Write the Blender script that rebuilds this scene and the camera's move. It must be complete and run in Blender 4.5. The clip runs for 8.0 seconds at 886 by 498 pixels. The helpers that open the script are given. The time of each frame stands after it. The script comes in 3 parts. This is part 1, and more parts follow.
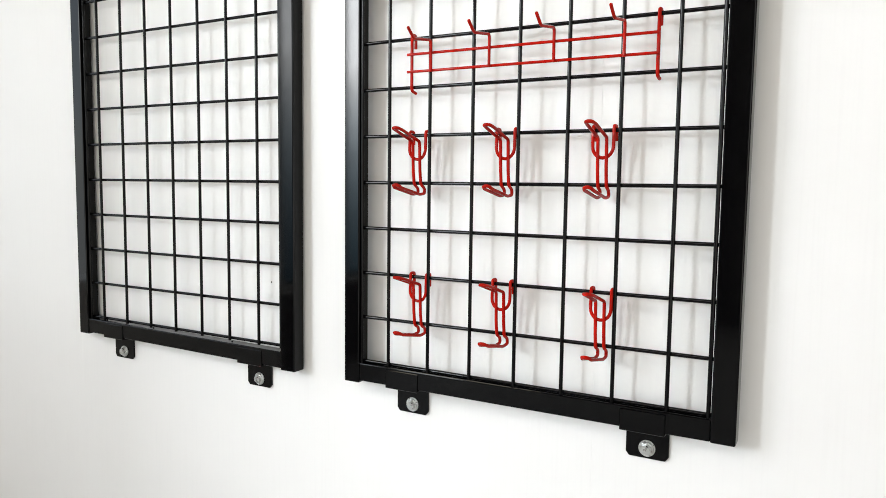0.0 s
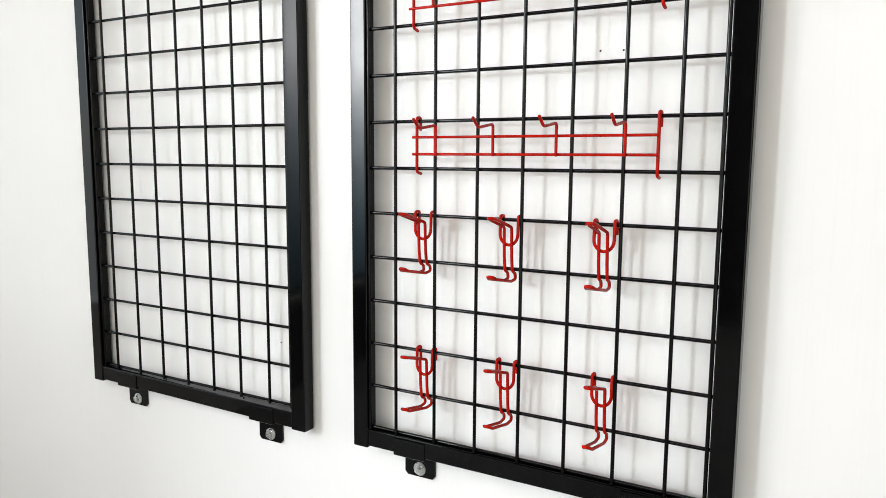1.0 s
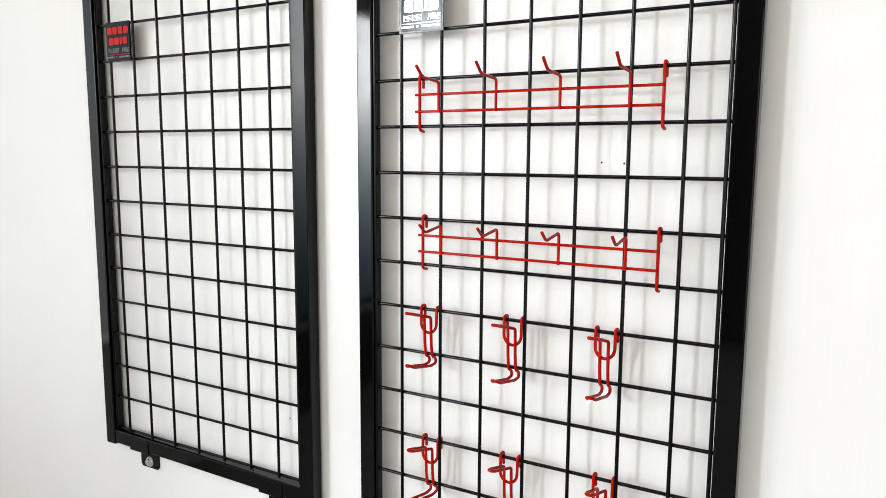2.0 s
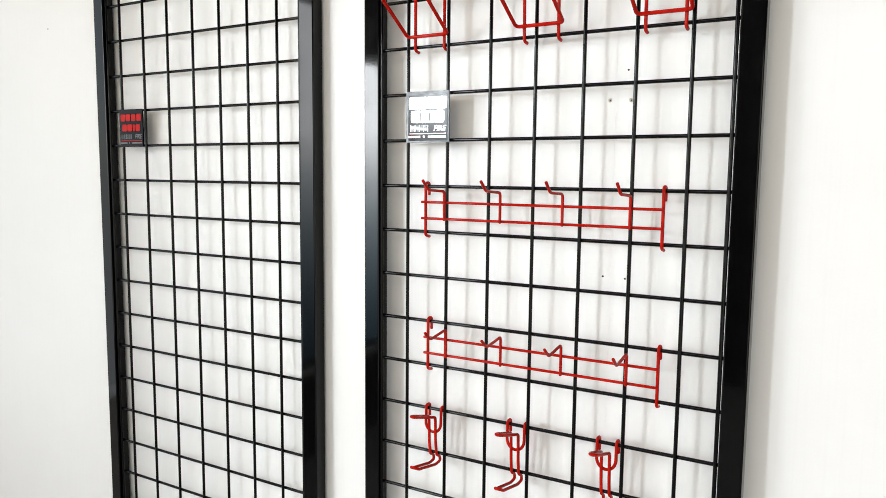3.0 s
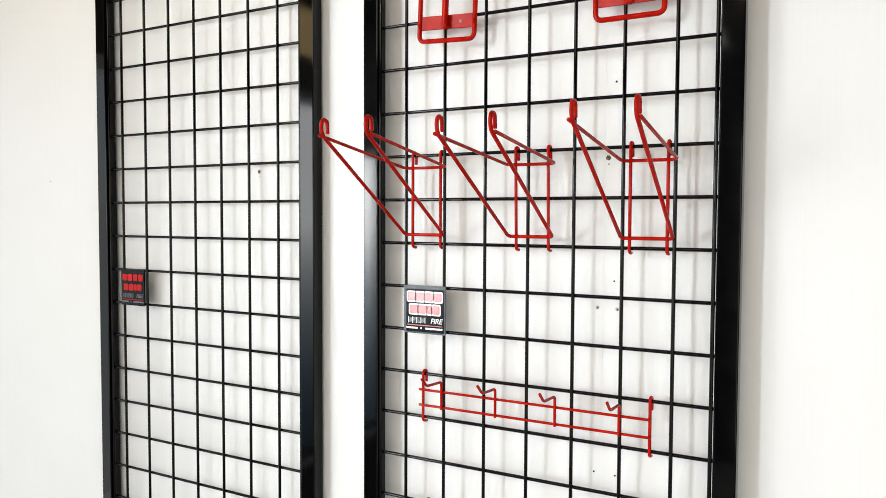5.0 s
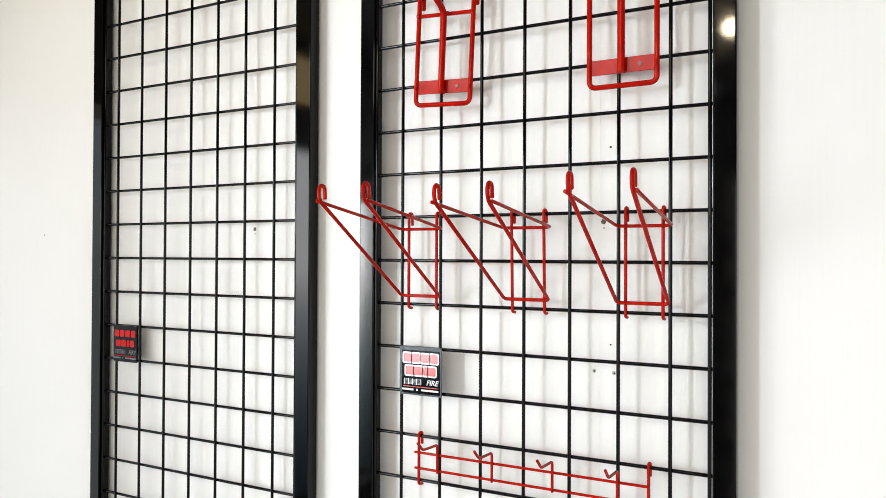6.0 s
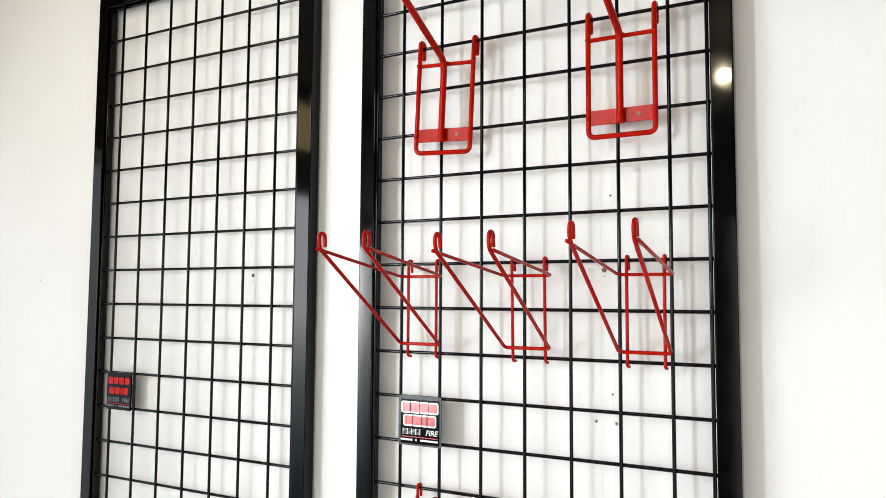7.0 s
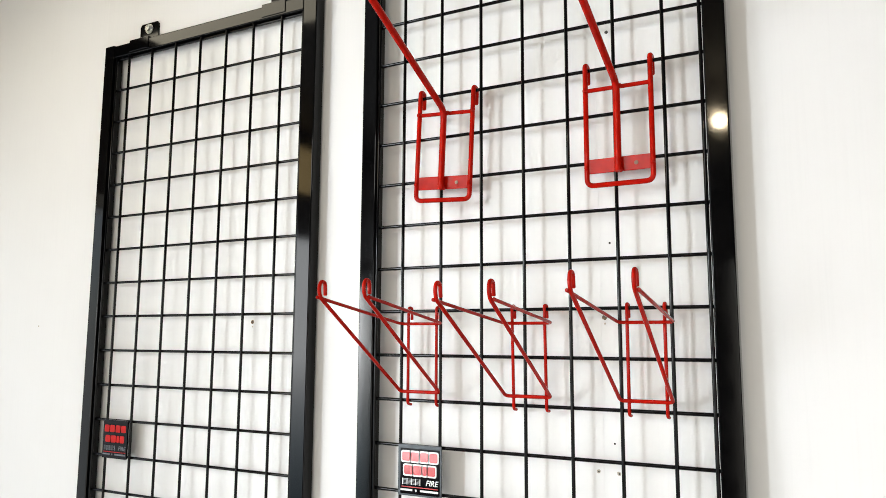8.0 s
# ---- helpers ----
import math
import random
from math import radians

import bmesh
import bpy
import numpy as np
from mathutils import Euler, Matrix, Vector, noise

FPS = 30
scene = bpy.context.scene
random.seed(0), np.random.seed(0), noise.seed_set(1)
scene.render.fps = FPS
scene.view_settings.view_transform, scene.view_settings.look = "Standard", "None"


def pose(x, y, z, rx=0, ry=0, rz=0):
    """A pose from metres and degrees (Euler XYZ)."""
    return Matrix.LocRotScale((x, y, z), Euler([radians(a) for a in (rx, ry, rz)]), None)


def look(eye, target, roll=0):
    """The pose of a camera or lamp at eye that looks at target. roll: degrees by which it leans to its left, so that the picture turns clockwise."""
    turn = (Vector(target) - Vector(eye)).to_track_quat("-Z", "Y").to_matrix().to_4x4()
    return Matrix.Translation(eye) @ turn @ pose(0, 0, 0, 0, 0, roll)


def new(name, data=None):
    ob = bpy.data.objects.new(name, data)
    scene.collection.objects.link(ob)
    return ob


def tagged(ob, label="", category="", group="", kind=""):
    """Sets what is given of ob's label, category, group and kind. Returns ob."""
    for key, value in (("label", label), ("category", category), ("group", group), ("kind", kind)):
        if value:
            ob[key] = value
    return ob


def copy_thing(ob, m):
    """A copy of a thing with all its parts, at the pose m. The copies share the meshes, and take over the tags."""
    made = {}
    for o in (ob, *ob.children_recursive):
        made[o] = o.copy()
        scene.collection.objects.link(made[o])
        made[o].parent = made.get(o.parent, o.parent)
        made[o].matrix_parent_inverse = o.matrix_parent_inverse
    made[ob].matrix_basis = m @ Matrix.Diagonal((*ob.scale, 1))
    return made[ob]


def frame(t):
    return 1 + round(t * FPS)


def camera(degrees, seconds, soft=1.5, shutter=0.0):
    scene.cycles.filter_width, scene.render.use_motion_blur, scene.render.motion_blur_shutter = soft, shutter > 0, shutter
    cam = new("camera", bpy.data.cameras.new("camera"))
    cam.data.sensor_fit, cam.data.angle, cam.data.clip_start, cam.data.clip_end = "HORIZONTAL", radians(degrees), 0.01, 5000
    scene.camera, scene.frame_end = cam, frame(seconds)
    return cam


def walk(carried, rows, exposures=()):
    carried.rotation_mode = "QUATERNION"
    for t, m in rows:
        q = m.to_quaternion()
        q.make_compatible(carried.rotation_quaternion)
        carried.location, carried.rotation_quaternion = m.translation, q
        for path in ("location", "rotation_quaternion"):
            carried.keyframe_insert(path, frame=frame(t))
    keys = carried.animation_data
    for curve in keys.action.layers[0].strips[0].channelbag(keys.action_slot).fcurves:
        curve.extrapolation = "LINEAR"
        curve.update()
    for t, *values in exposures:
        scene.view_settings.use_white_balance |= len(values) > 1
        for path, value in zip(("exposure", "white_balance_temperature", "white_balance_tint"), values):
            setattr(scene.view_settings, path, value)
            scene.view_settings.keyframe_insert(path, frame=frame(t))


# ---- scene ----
cam = camera(63.1, 8.0, soft=0.7)
BASE = 0.65          # height of the panels' lowest wire above the floor
PATH = [
    (0.0, 0.7397, -0.9952, 0.301, 84.997, -0.716, 29.53),
    (0.5, 0.7426, -1.0003, 0.3848, 83.823, -0.466, 29.778),
    (1.0, 0.7405, -1.0108, 0.4742, 82.829, -0.349, 29.652),
    (1.5, 0.7416, -1.0156, 0.5601, 82.34, -0.28, 29.856),
    (3.0, 0.7436, -1.0343, 0.7831, 84.046, -0.55, 30.158),
    (3.5, 0.7416, -1.0416, 0.849, 85.113, -0.535, 30.029),
    (4.0, 0.7377, -1.0564, 0.9158, 86.082, -0.413, 29.583),
    (4.5, 0.739, -1.0754, 0.9829, 86.78, -0.318, 29.012),
    (5.0, 0.739, -1.0868, 1.0348, 87.551, -0.238, 28.543),
    (6.5, 0.7283, -1.092, 1.079, 92.327, -0.341, 27.659),
    (7.0, 0.7249, -1.091, 1.0829, 93.959, -0.382, 27.547),
    (7.5, 0.7231, -1.0908, 1.0883, 95.475, -0.355, 27.481),
    (8.0, 0.7249, -1.0946, 1.0938, 97.177, -0.28, 27.481),
]
walk(cam, [(t, pose(x, y, z + BASE, rx, ry, rz)) for t, x, y, z, rx, ry, rz in PATH])

# ---- world and lights ----
WALL_Y = 0.033                      # face of the white wall
ROOM_W, ROOM_E, ROOM_S, ROOM_H = -1.6, 3.0, -4.2, 2.8
WIN_Y0, WIN_Y1 = -2.55, -1.57       # window in the west wall
WIN_Z0, WIN_Z1 = BASE - 0.19, BASE + 1.62
HEAD_Z = BASE + 1.39                # top of the pane farther from the wall
WEST_FILL = (-1.42, -0.14, 0.60, 2.22)   # unseen lamp opening beside the corner, added to brighten the left wall

world = bpy.data.worlds.new("world")
world.use_nodes = True
scene.world = world
sky = world.node_tree.nodes.new("ShaderNodeTexSky")
sky.sky_type, sky.sun_disc, sky.sun_elevation, sky.sun_rotation = "NISHITA", False, radians(40), radians(60)
world.node_tree.links.new(sky.outputs[0], world.node_tree.nodes["Background"].inputs[0])
world.node_tree.nodes["Background"].inputs[1].default_value = 0.1


def area_lamp(name, m, w, h, watts, colour):
    data = bpy.data.lights.new(name, "AREA")
    data.shape, data.size, data.size_y, data.energy, data.color = "RECTANGLE", w, h, watts, colour
    ob = new(name, data)
    ob.matrix_world = m
    return ob


HIGH = (-1.95, -1.2, BASE + 1.84, BASE + 2.09)       # unseen opening for a tan lamp, added for brown reflections in the stiles
area_lamp("tan_reflection_light", look((ROOM_W - 0.04, (HIGH[0] + HIGH[1]) / 2, (HIGH[2] + HIGH[3]) / 2), (0, (HIGH[0] + HIGH[1]) / 2, (HIGH[2] + HIGH[3]) / 2)),
          HIGH[1] - HIGH[0], HIGH[3] - HIGH[2], 6.0 * math.pi * (HIGH[1] - HIGH[0]) * (HIGH[3] - HIGH[2]), (1.0, 0.72, 0.32))
area_lamp("left_wall_fill_light", look((ROOM_W - 0.04, (WEST_FILL[0] + WEST_FILL[1]) / 2, (WEST_FILL[2] + WEST_FILL[3]) / 2), (0, (WEST_FILL[0] + WEST_FILL[1]) / 2, (WEST_FILL[2] + WEST_FILL[3]) / 2)),
          WEST_FILL[1] - WEST_FILL[0], WEST_FILL[3] - WEST_FILL[2], 1.5 * math.pi * (WEST_FILL[1] - WEST_FILL[0]) * (WEST_FILL[3] - WEST_FILL[2]), (0.90, 0.96, 1.0))
bulb = bpy.data.lights.new("ceiling_bulb", "POINT")
bulb.energy, bulb.color, bulb.shadow_soft_size = 11, (1.0, 0.82, 0.54), 0.029
new("ceiling_bulb", bulb).location = (0.40, -2.02, BASE + 2.0)
# a warm strip light on the ceiling near the west corner
PANEL = (-1.32, -0.50, -0.72, -0.50)
area_lamp("strip_light", pose((PANEL[0] + PANEL[1]) / 2, (PANEL[2] + PANEL[3]) / 2, ROOM_H - 0.01), PANEL[1] - PANEL[0], PANEL[3] - PANEL[2],
          7.4 * math.pi * (PANEL[1] - PANEL[0]) * (PANEL[3] - PANEL[2]), (1.0, 0.91, 0.70))
# made-up south-west bay: top lamp casts the grid's shadows, lower ones add sign glare
BAY_W, BAY_S = -4.0, -5.0
BAY_WIN = (-3.05, -2.40, 0.60, 2.72)
BAY_X, BAY_WIDE = (BAY_WIN[0] + BAY_WIN[1]) / 2, BAY_WIN[1] - BAY_WIN[0]
for name, z0, z1, radiance in (("bay_key_light", 1.92, 2.72, 82.0), ("bay_glare_light", 1.25, 1.92, 13.0), ("bay_low_glare_light", 0.60, 1.25, 6.0)):
    area_lamp(name, look((BAY_X, BAY_S - 0.04, (z0 + z1) / 2), (BAY_X + 0.5, 0.0, (z0 + z1) / 2)), BAY_WIDE, z1 - z0, radiance * math.pi * BAY_WIDE * (z1 - z0), (0.89, 0.955, 1.0))
# openings made up for fill lamps: one behind the camera, one to the east
SOUTH_FILL_X0, SOUTH_FILL_X1, SOUTH_FILL_H = 0.2, 2.9, 2.3
area_lamp("south_fill_light", look(((SOUTH_FILL_X0 + SOUTH_FILL_X1) / 2, ROOM_S - 0.04, SOUTH_FILL_H / 2), ((SOUTH_FILL_X0 + SOUTH_FILL_X1) / 2, 0, SOUTH_FILL_H / 2)),
          SOUTH_FILL_X1 - SOUTH_FILL_X0, SOUTH_FILL_H, 2.15 * math.pi * (SOUTH_FILL_X1 - SOUTH_FILL_X0) * SOUTH_FILL_H, (1.0, 0.94, 0.83))
# added east lamp that lifts the right side and the shadow strips
SIDE_Y0, SIDE_Y1, SIDE_H = -3.0, -1.3, 2.3
area_lamp("east_fill_light", look((ROOM_E + 0.04, (SIDE_Y0 + SIDE_Y1) / 2, SIDE_H / 2), (0, (SIDE_Y0 + SIDE_Y1) / 2, SIDE_H / 2)),
          SIDE_Y1 - SIDE_Y0, SIDE_H, 2.1 * math.pi * (SIDE_Y1 - SIDE_Y0) * SIDE_H, (1.0, 0.975, 0.94))
ROOF_FILL = (-1.4, 0.1, -4.0, -2.4)                        # unseen roof opening over the far end, made up for even fill light
area_lamp("roof_fill_light", pose((ROOF_FILL[0] + ROOF_FILL[1]) / 2, (ROOF_FILL[2] + ROOF_FILL[3]) / 2, ROOM_H + 0.03), ROOF_FILL[1] - ROOF_FILL[0], ROOF_FILL[3] - ROOF_FILL[2],
          8.0 * math.pi * (ROOF_FILL[1] - ROOF_FILL[0]) * (ROOF_FILL[3] - ROOF_FILL[2]), (1.0, 0.965, 0.91))


# ---- materials ----
def material(name, colour, rough=0.5, metal=0.0, spec=0.5, coat=0.0):
    mat = bpy.data.materials.new(name)
    mat.use_nodes = True
    b = mat.node_tree.nodes["Principled BSDF"]
    b.inputs["Base Color"].default_value = (*colour, 1)
    b.inputs["Roughness"].default_value = rough
    b.inputs["Metallic"].default_value = metal
    b.inputs["Specular IOR Level"].default_value = spec
    b.inputs["Coat Weight"].default_value = coat
    return mat


def texture(mat, scale, detail=4.0, stretch=(1, 1, 1)):
    """A noise in the object's own coordinates; returns its factor."""
    n, l = mat.node_tree.nodes, mat.node_tree.links
    co, mp, nz = n.new("ShaderNodeTexCoord"), n.new("ShaderNodeMapping"), n.new("ShaderNodeTexNoise")
    mp.inputs["Scale"].default_value = stretch
    nz.inputs["Scale"].default_value, nz.inputs["Detail"].default_value = scale, detail
    l.new(co.outputs["Object"], mp.inputs[0])
    l.new(mp.outputs[0], nz.inputs["Vector"])
    return nz.outputs["Fac"]


def ramp(mat, fac, low, high, a=0.35, b=0.65):
    n, l = mat.node_tree.nodes, mat.node_tree.links
    r = n.new("ShaderNodeValToRGB")
    r.color_ramp.elements[0].position, r.color_ramp.elements[1].position = a, b
    r.color_ramp.elements[0].color, r.color_ramp.elements[1].color = (*low, 1), (*high, 1)
    l.new(fac, r.inputs[0])
    return r.outputs[0]


def mixed(mat, one, two, kind="MULTIPLY", fac=1.0):
    n, l = mat.node_tree.nodes, mat.node_tree.links
    m = n.new("ShaderNodeMixRGB")
    m.blend_type, m.inputs[0].default_value = kind, fac
    l.new(one, m.inputs[1])
    l.new(two, m.inputs[2])
    return m.outputs[0]


def wire_up(mat, socket, out):
    mat.node_tree.links.new(out, mat.node_tree.nodes["Principled BSDF"].inputs[socket])


def bumped(mat, fac, strength, distance):
    n, l = mat.node_tree.nodes, mat.node_tree.links
    b = n.new("ShaderNodeBump")
    b.inputs["Strength"].default_value, b.inputs["Distance"].default_value = strength, distance
    l.new(fac, b.inputs["Height"])
    old = n["Principled BSDF"].inputs["Normal"]
    if old.is_linked:
        l.new(old.links[0].from_socket, b.inputs["Normal"])
    l.new(b.outputs[0], old)


def grey(v):
    return (v, v, v)


# black powder coat: glossy, with a fine orange-peel skin
BLACK = material("black_powder_coat", (0.0012, 0.0012, 0.0015), 0.14, 0.0, 0.18)
wire_up(BLACK, "Roughness", ramp(BLACK, texture(BLACK, 35, 3), grey(0.05), grey(0.08)))
bumped(BLACK, texture(BLACK, 420, 2), 0.007, 0.001)

# red powder coat
RED = material("red_powder_coat", (0.29, 0.004, 0.002), 0.14, 0.0, 0.11)
wire_up(RED, "Base Color", ramp(RED, texture(RED, 60, 4), (0.37, 0.005, 0.0015), (0.46, 0.008, 0.0025)))
wire_up(RED, "Roughness", ramp(RED, texture(RED, 90, 3), grey(0.06), grey(0.12)))
bumped(RED, texture(RED, 400, 2), 0.06, 0.001)

# white paint over plywood with an upright grain
WHITE = material("white_painted_plywood", (0.8, 0.79, 0.77), 0.55)
tint = ramp(WHITE, texture(WHITE, 1.6, 5), (0.815, 0.81, 0.80), (0.85, 0.847, 0.84))
grain = ramp(WHITE, texture(WHITE, 30, 6, (9, 1, 0.14)), grey(0.985), grey(1.0), 0.30, 0.5)
wire_up(WHITE, "Base Color", mixed(WHITE, tint, grain))
bumped(WHITE, texture(WHITE, 30, 6, (9, 1, 0.14)), 0.05, 0.0012)
bumped(WHITE, texture(WHITE, 220, 2), 0.08, 0.001)

PLAIN = material("plain_white_paint", (0.78, 0.77, 0.74), 0.6)
wire_up(PLAIN, "Base Color", ramp(PLAIN, texture(PLAIN, 3, 5), (0.74, 0.73, 0.70), (0.8, 0.79, 0.77)))
DARK = material("dark_panelling", (0.05, 0.04, 0.03), 0.6)
wire_up(DARK, "Base Color", ramp(DARK, texture(DARK, 6, 5, (4, 4, 0.4)), (0.03, 0.025, 0.021), (0.055, 0.046, 0.038)))
CONCRETE = material("concrete", (0.3, 0.29, 0.28), 0.7)
wire_up(CONCRETE, "Base Color", ramp(CONCRETE, texture(CONCRETE, 4, 8), (0.24, 0.235, 0.225), (0.34, 0.33, 0.315)))
ZINC = material("zinc_plate", (0.62, 0.63, 0.62), 0.32, 1.0)
wire_up(ZINC, "Roughness", ramp(ZINC, texture(ZINC, 160, 4), grey(0.22), grey(0.48)))
bumped(ZINC, texture(ZINC, 300, 3), 0.2, 0.001)
SLATE = material("slate_plastic", (0.045, 0.055, 0.065), 0.35)
wire_up(SLATE, "Roughness", ramp(SLATE, texture(SLATE, 120, 3), grey(0.28), grey(0.42)))
INK = material("black_sign_film", (0.003, 0.003, 0.004), 0.12, 0.0, 0.12)
wire_up(INK, "Roughness", ramp(INK, texture(INK, 40, 3), grey(0.1), grey(0.16)))
SIGN_RED = material("red_sign_film", (0.55, 0.02, 0.02), 0.3, 0.0, 0.5, 1.0)
SIGN_WHITE = material("white_sign_film", (0.80, 0.80, 0.80), 0.3, 0.0, 0.5, 1.0)
for film in (SIGN_RED, SIGN_WHITE):
    film.node_tree.nodes["Principled BSDF"].inputs["Coat Roughness"].default_value = 0.14
    film.node_tree.nodes["Principled BSDF"].inputs["Coat IOR"].default_value = 1.9
SIGN_DULL = material("dull_red_film", (0.48, 0.006, 0.004), 0.4, 0.0, 0.12)
SIGN_FAINT = material("faint_grey_print", (0.10, 0.105, 0.12), 0.35)
SIGN_GREY = material("grey_sign_film", (0.45, 0.46, 0.47), 0.25, 0.2)
# paints the shade inside holes as a dark colour; also the knots' cores
HOLE_SHADE_KNOT = material("hole_shade_knot_core", (0.05, 0.045, 0.04), 0.8)
KNOT = material("knot_stain", (0.16, 0.09, 0.04), 0.7)
wire_up(KNOT, "Base Color", ramp(KNOT, texture(KNOT, 300, 3), (0.06, 0.035, 0.02), (0.26, 0.16, 0.08)))
RIVET = material("dull_rivet", (0.20, 0.13, 0.09), 0.45, 0.6)
FILLER = material("old_filler", (0.45, 0.4, 0.33), 0.7)


# ---- mesh helpers ----
def part(name, bm, mat, parent=None, label="", smooth=False):
    me = bpy.data.meshes.new(name)
    bmesh.ops.recalc_face_normals(bm, faces=bm.faces[:])
    for f in bm.faces:
        f.smooth = smooth
    bm.to_mesh(me)
    bm.free()
    me.materials.append(mat)
    ob = new(name, me)
    ob.parent = parent
    if label:
        ob["label"] = label
    return ob


def again(ob, name, m, parent):
    """Another piece on the same mesh."""
    two = new(name, ob.data)
    two.parent, two.matrix_basis = parent, m
    return two


def box(bm, x0, x1, y0, y1, z0, z1, bevel=0.0, segments=2):
    made = bmesh.ops.create_cube(bm, size=1)["verts"]
    for v in made:
        v.co = Vector(((x0 + x1) / 2 + v.co.x * (x1 - x0), (y0 + y1) / 2 + v.co.y * (y1 - y0), (z0 + z1) / 2 + v.co.z * (z1 - z0)))
    if bevel:
        edges = list({e for v in made for e in v.link_edges})
        bmesh.ops.bevel(bm, geom=edges, offset=bevel, segments=segments, profile=0.5, affect="EDGES")
    return bm


def bent(points, radius, steps=5):
    """A line of points with its corners rounded."""
    p = [Vector(q) for q in points]
    out = [p[0]]
    for a, b, c in zip(p, p[1:], p[2:]):
        r = min(radius, (a - b).length * 0.49, (c - b).length * 0.49)
        s, e = b + (a - b).normalized() * r, b + (c - b).normalized() * r
        for i in range(steps + 1):
            t = i / steps
            out.append(s * (1 - t) ** 2 + b * 2 * t * (1 - t) + e * t * t)
    return out + [p[-1]]


def rod(bm, points, r, sides=10, domed=True):
    """A round rod swept along points, its ends closed and a little domed."""
    p = [q for i, q in enumerate(points) if i == 0 or (q - points[i - 1]).length > 1e-6]
    if domed:
        p = [p[0], p[0] + (p[1] - p[0]).normalized() * min(r, (p[1] - p[0]).length / 3), *p[1:-1], p[-1] + (p[-2] - p[-1]).normalized() * min(r, (p[-2] - p[-1]).length / 3), p[-1]]
    rings, up = [], None
    for i, q in enumerate(p):
        d = ((p[min(i + 1, len(p) - 1)] - p[max(i - 1, 0)])).normalized()
        if up is None:
            up = d.orthogonal().normalized()
        up = (up - d * up.dot(d)).normalized()
        side = d.cross(up)
        rings.append((q, d, up.copy(), side, r))
    if domed:
        q, d, u, s, _ = rings[0]
        rings.insert(0, (q - d * r * 0.4, d, u, s, r * 0.6))
        q, d, u, s, _ = rings[-1]
        rings.append((q + d * r * 0.4, d, u, s, r * 0.6))
    loops = []
    for q, d, u, s, rr in rings:
        loops.append([bm.verts.new(q + (u * math.cos(a) + s * math.sin(a)) * rr) for a in (math.tau * k / sides for k in range(sides))])
    for a, b in zip(loops, loops[1:]):
        for k in range(sides):
            bm.faces.new((a[k], a[(k + 1) % sides], b[(k + 1) % sides], b[k]))
    for f in (bm.faces.new(loops[0][::-1]), bm.faces.new(loops[-1])):
        for e in f.edges:
            e.smooth = False
    return bm


def bead(bm, x, y, z, r):
    """A small blob of weld."""
    for v in bmesh.ops.create_icosphere(bm, subdivisions=2, radius=r)["verts"]:
        n = noise.noise((v.co + Vector((x, y, z)) * 40) * 300)
        v.co = v.co * (1 + 0.15 * n) + Vector((x, y, z))
    return bm


def weld(parent, x, y, z, r, mat):
    return part("weld", bead(bmesh.new(), x, y, z, r), mat, parent, smooth=True)


# ---- the room ----
def structure(name, mat, *boxes, label=""):
    bm = bmesh.new()
    for b in boxes:
        box(bm, *b)
    return tagged(part(name, bm, mat), label, kind="structure")


T = 0.15
structure("floor", CONCRETE, (ROOM_W - T, ROOM_E + T, ROOM_S - T, WALL_Y + T, -T, 0), (BAY_W - T, ROOM_W - T, BAY_S - T, WIN_Y0 - 0.1, -T, 0), (ROOM_W - T, ROOM_W + 0.4, BAY_S - T, ROOM_S - T, -T, 0), label="plain grey concrete floor")
structure("ceiling", DARK, (BAY_W - T, ROOM_W - T, BAY_S - T, WIN_Y0 - 0.1, ROOM_H, ROOM_H + T), (ROOM_W - T, ROOM_W + 0.4, BAY_S - T, ROOM_S - T, ROOM_H, ROOM_H + T), (ROOM_W - T, ROOF_FILL[0], ROOM_S - T, WALL_Y + T, ROOM_H, ROOM_H + T), (ROOF_FILL[1], ROOM_E + T, ROOM_S - T, WALL_Y + T, ROOM_H, ROOM_H + T),
          (ROOF_FILL[0], ROOF_FILL[1], ROOM_S - T, ROOF_FILL[2], ROOM_H, ROOM_H + T), (ROOF_FILL[0], ROOF_FILL[1], ROOF_FILL[3], WALL_Y + T, ROOM_H, ROOM_H + T), label="dark boarded ceiling with a made-up opening for fill light")
structure("wall_east", DARK, (ROOM_E, ROOM_E + T, ROOM_S, SIDE_Y0, 0, ROOM_H), (ROOM_E, ROOM_E + T, SIDE_Y1, WALL_Y, 0, ROOM_H),
          (ROOM_E, ROOM_E + T, SIDE_Y0, SIDE_Y1, SIDE_H, ROOM_H), label="unseen dark wall with an opening for an added fill lamp")
structure("wall_south", DARK, (ROOM_W + 0.4, SOUTH_FILL_X0, ROOM_S - T, ROOM_S, 0, ROOM_H), (SOUTH_FILL_X1, ROOM_E + T, ROOM_S - T, ROOM_S, 0, ROOM_H),
          (SOUTH_FILL_X0, SOUTH_FILL_X1, ROOM_S - T, ROOM_S, SOUTH_FILL_H, ROOM_H), label="dark panelled wall with a made-up opening behind the camera")
structure("wall_west", DARK,
          (ROOM_W - T, ROOM_W, WIN_Y0 - 0.1, WIN_Y0, 0, ROOM_H), (ROOM_W - T, ROOM_W, HIGH[1], WALL_Y, WIN_Z1, ROOM_H),
          (ROOM_W - T, ROOM_W, WIN_Y0, WIN_Y1, 0, WIN_Z0), (ROOM_W - T, ROOM_W, WIN_Y0, HIGH[0], WIN_Z1, ROOM_H), (ROOM_W - T, ROOM_W, HIGH[0], HIGH[1], WIN_Z1, HIGH[2]), (ROOM_W - T, ROOM_W, HIGH[0], HIGH[1], HIGH[3], ROOM_H),
          label="dark panelled wall with a tall window")
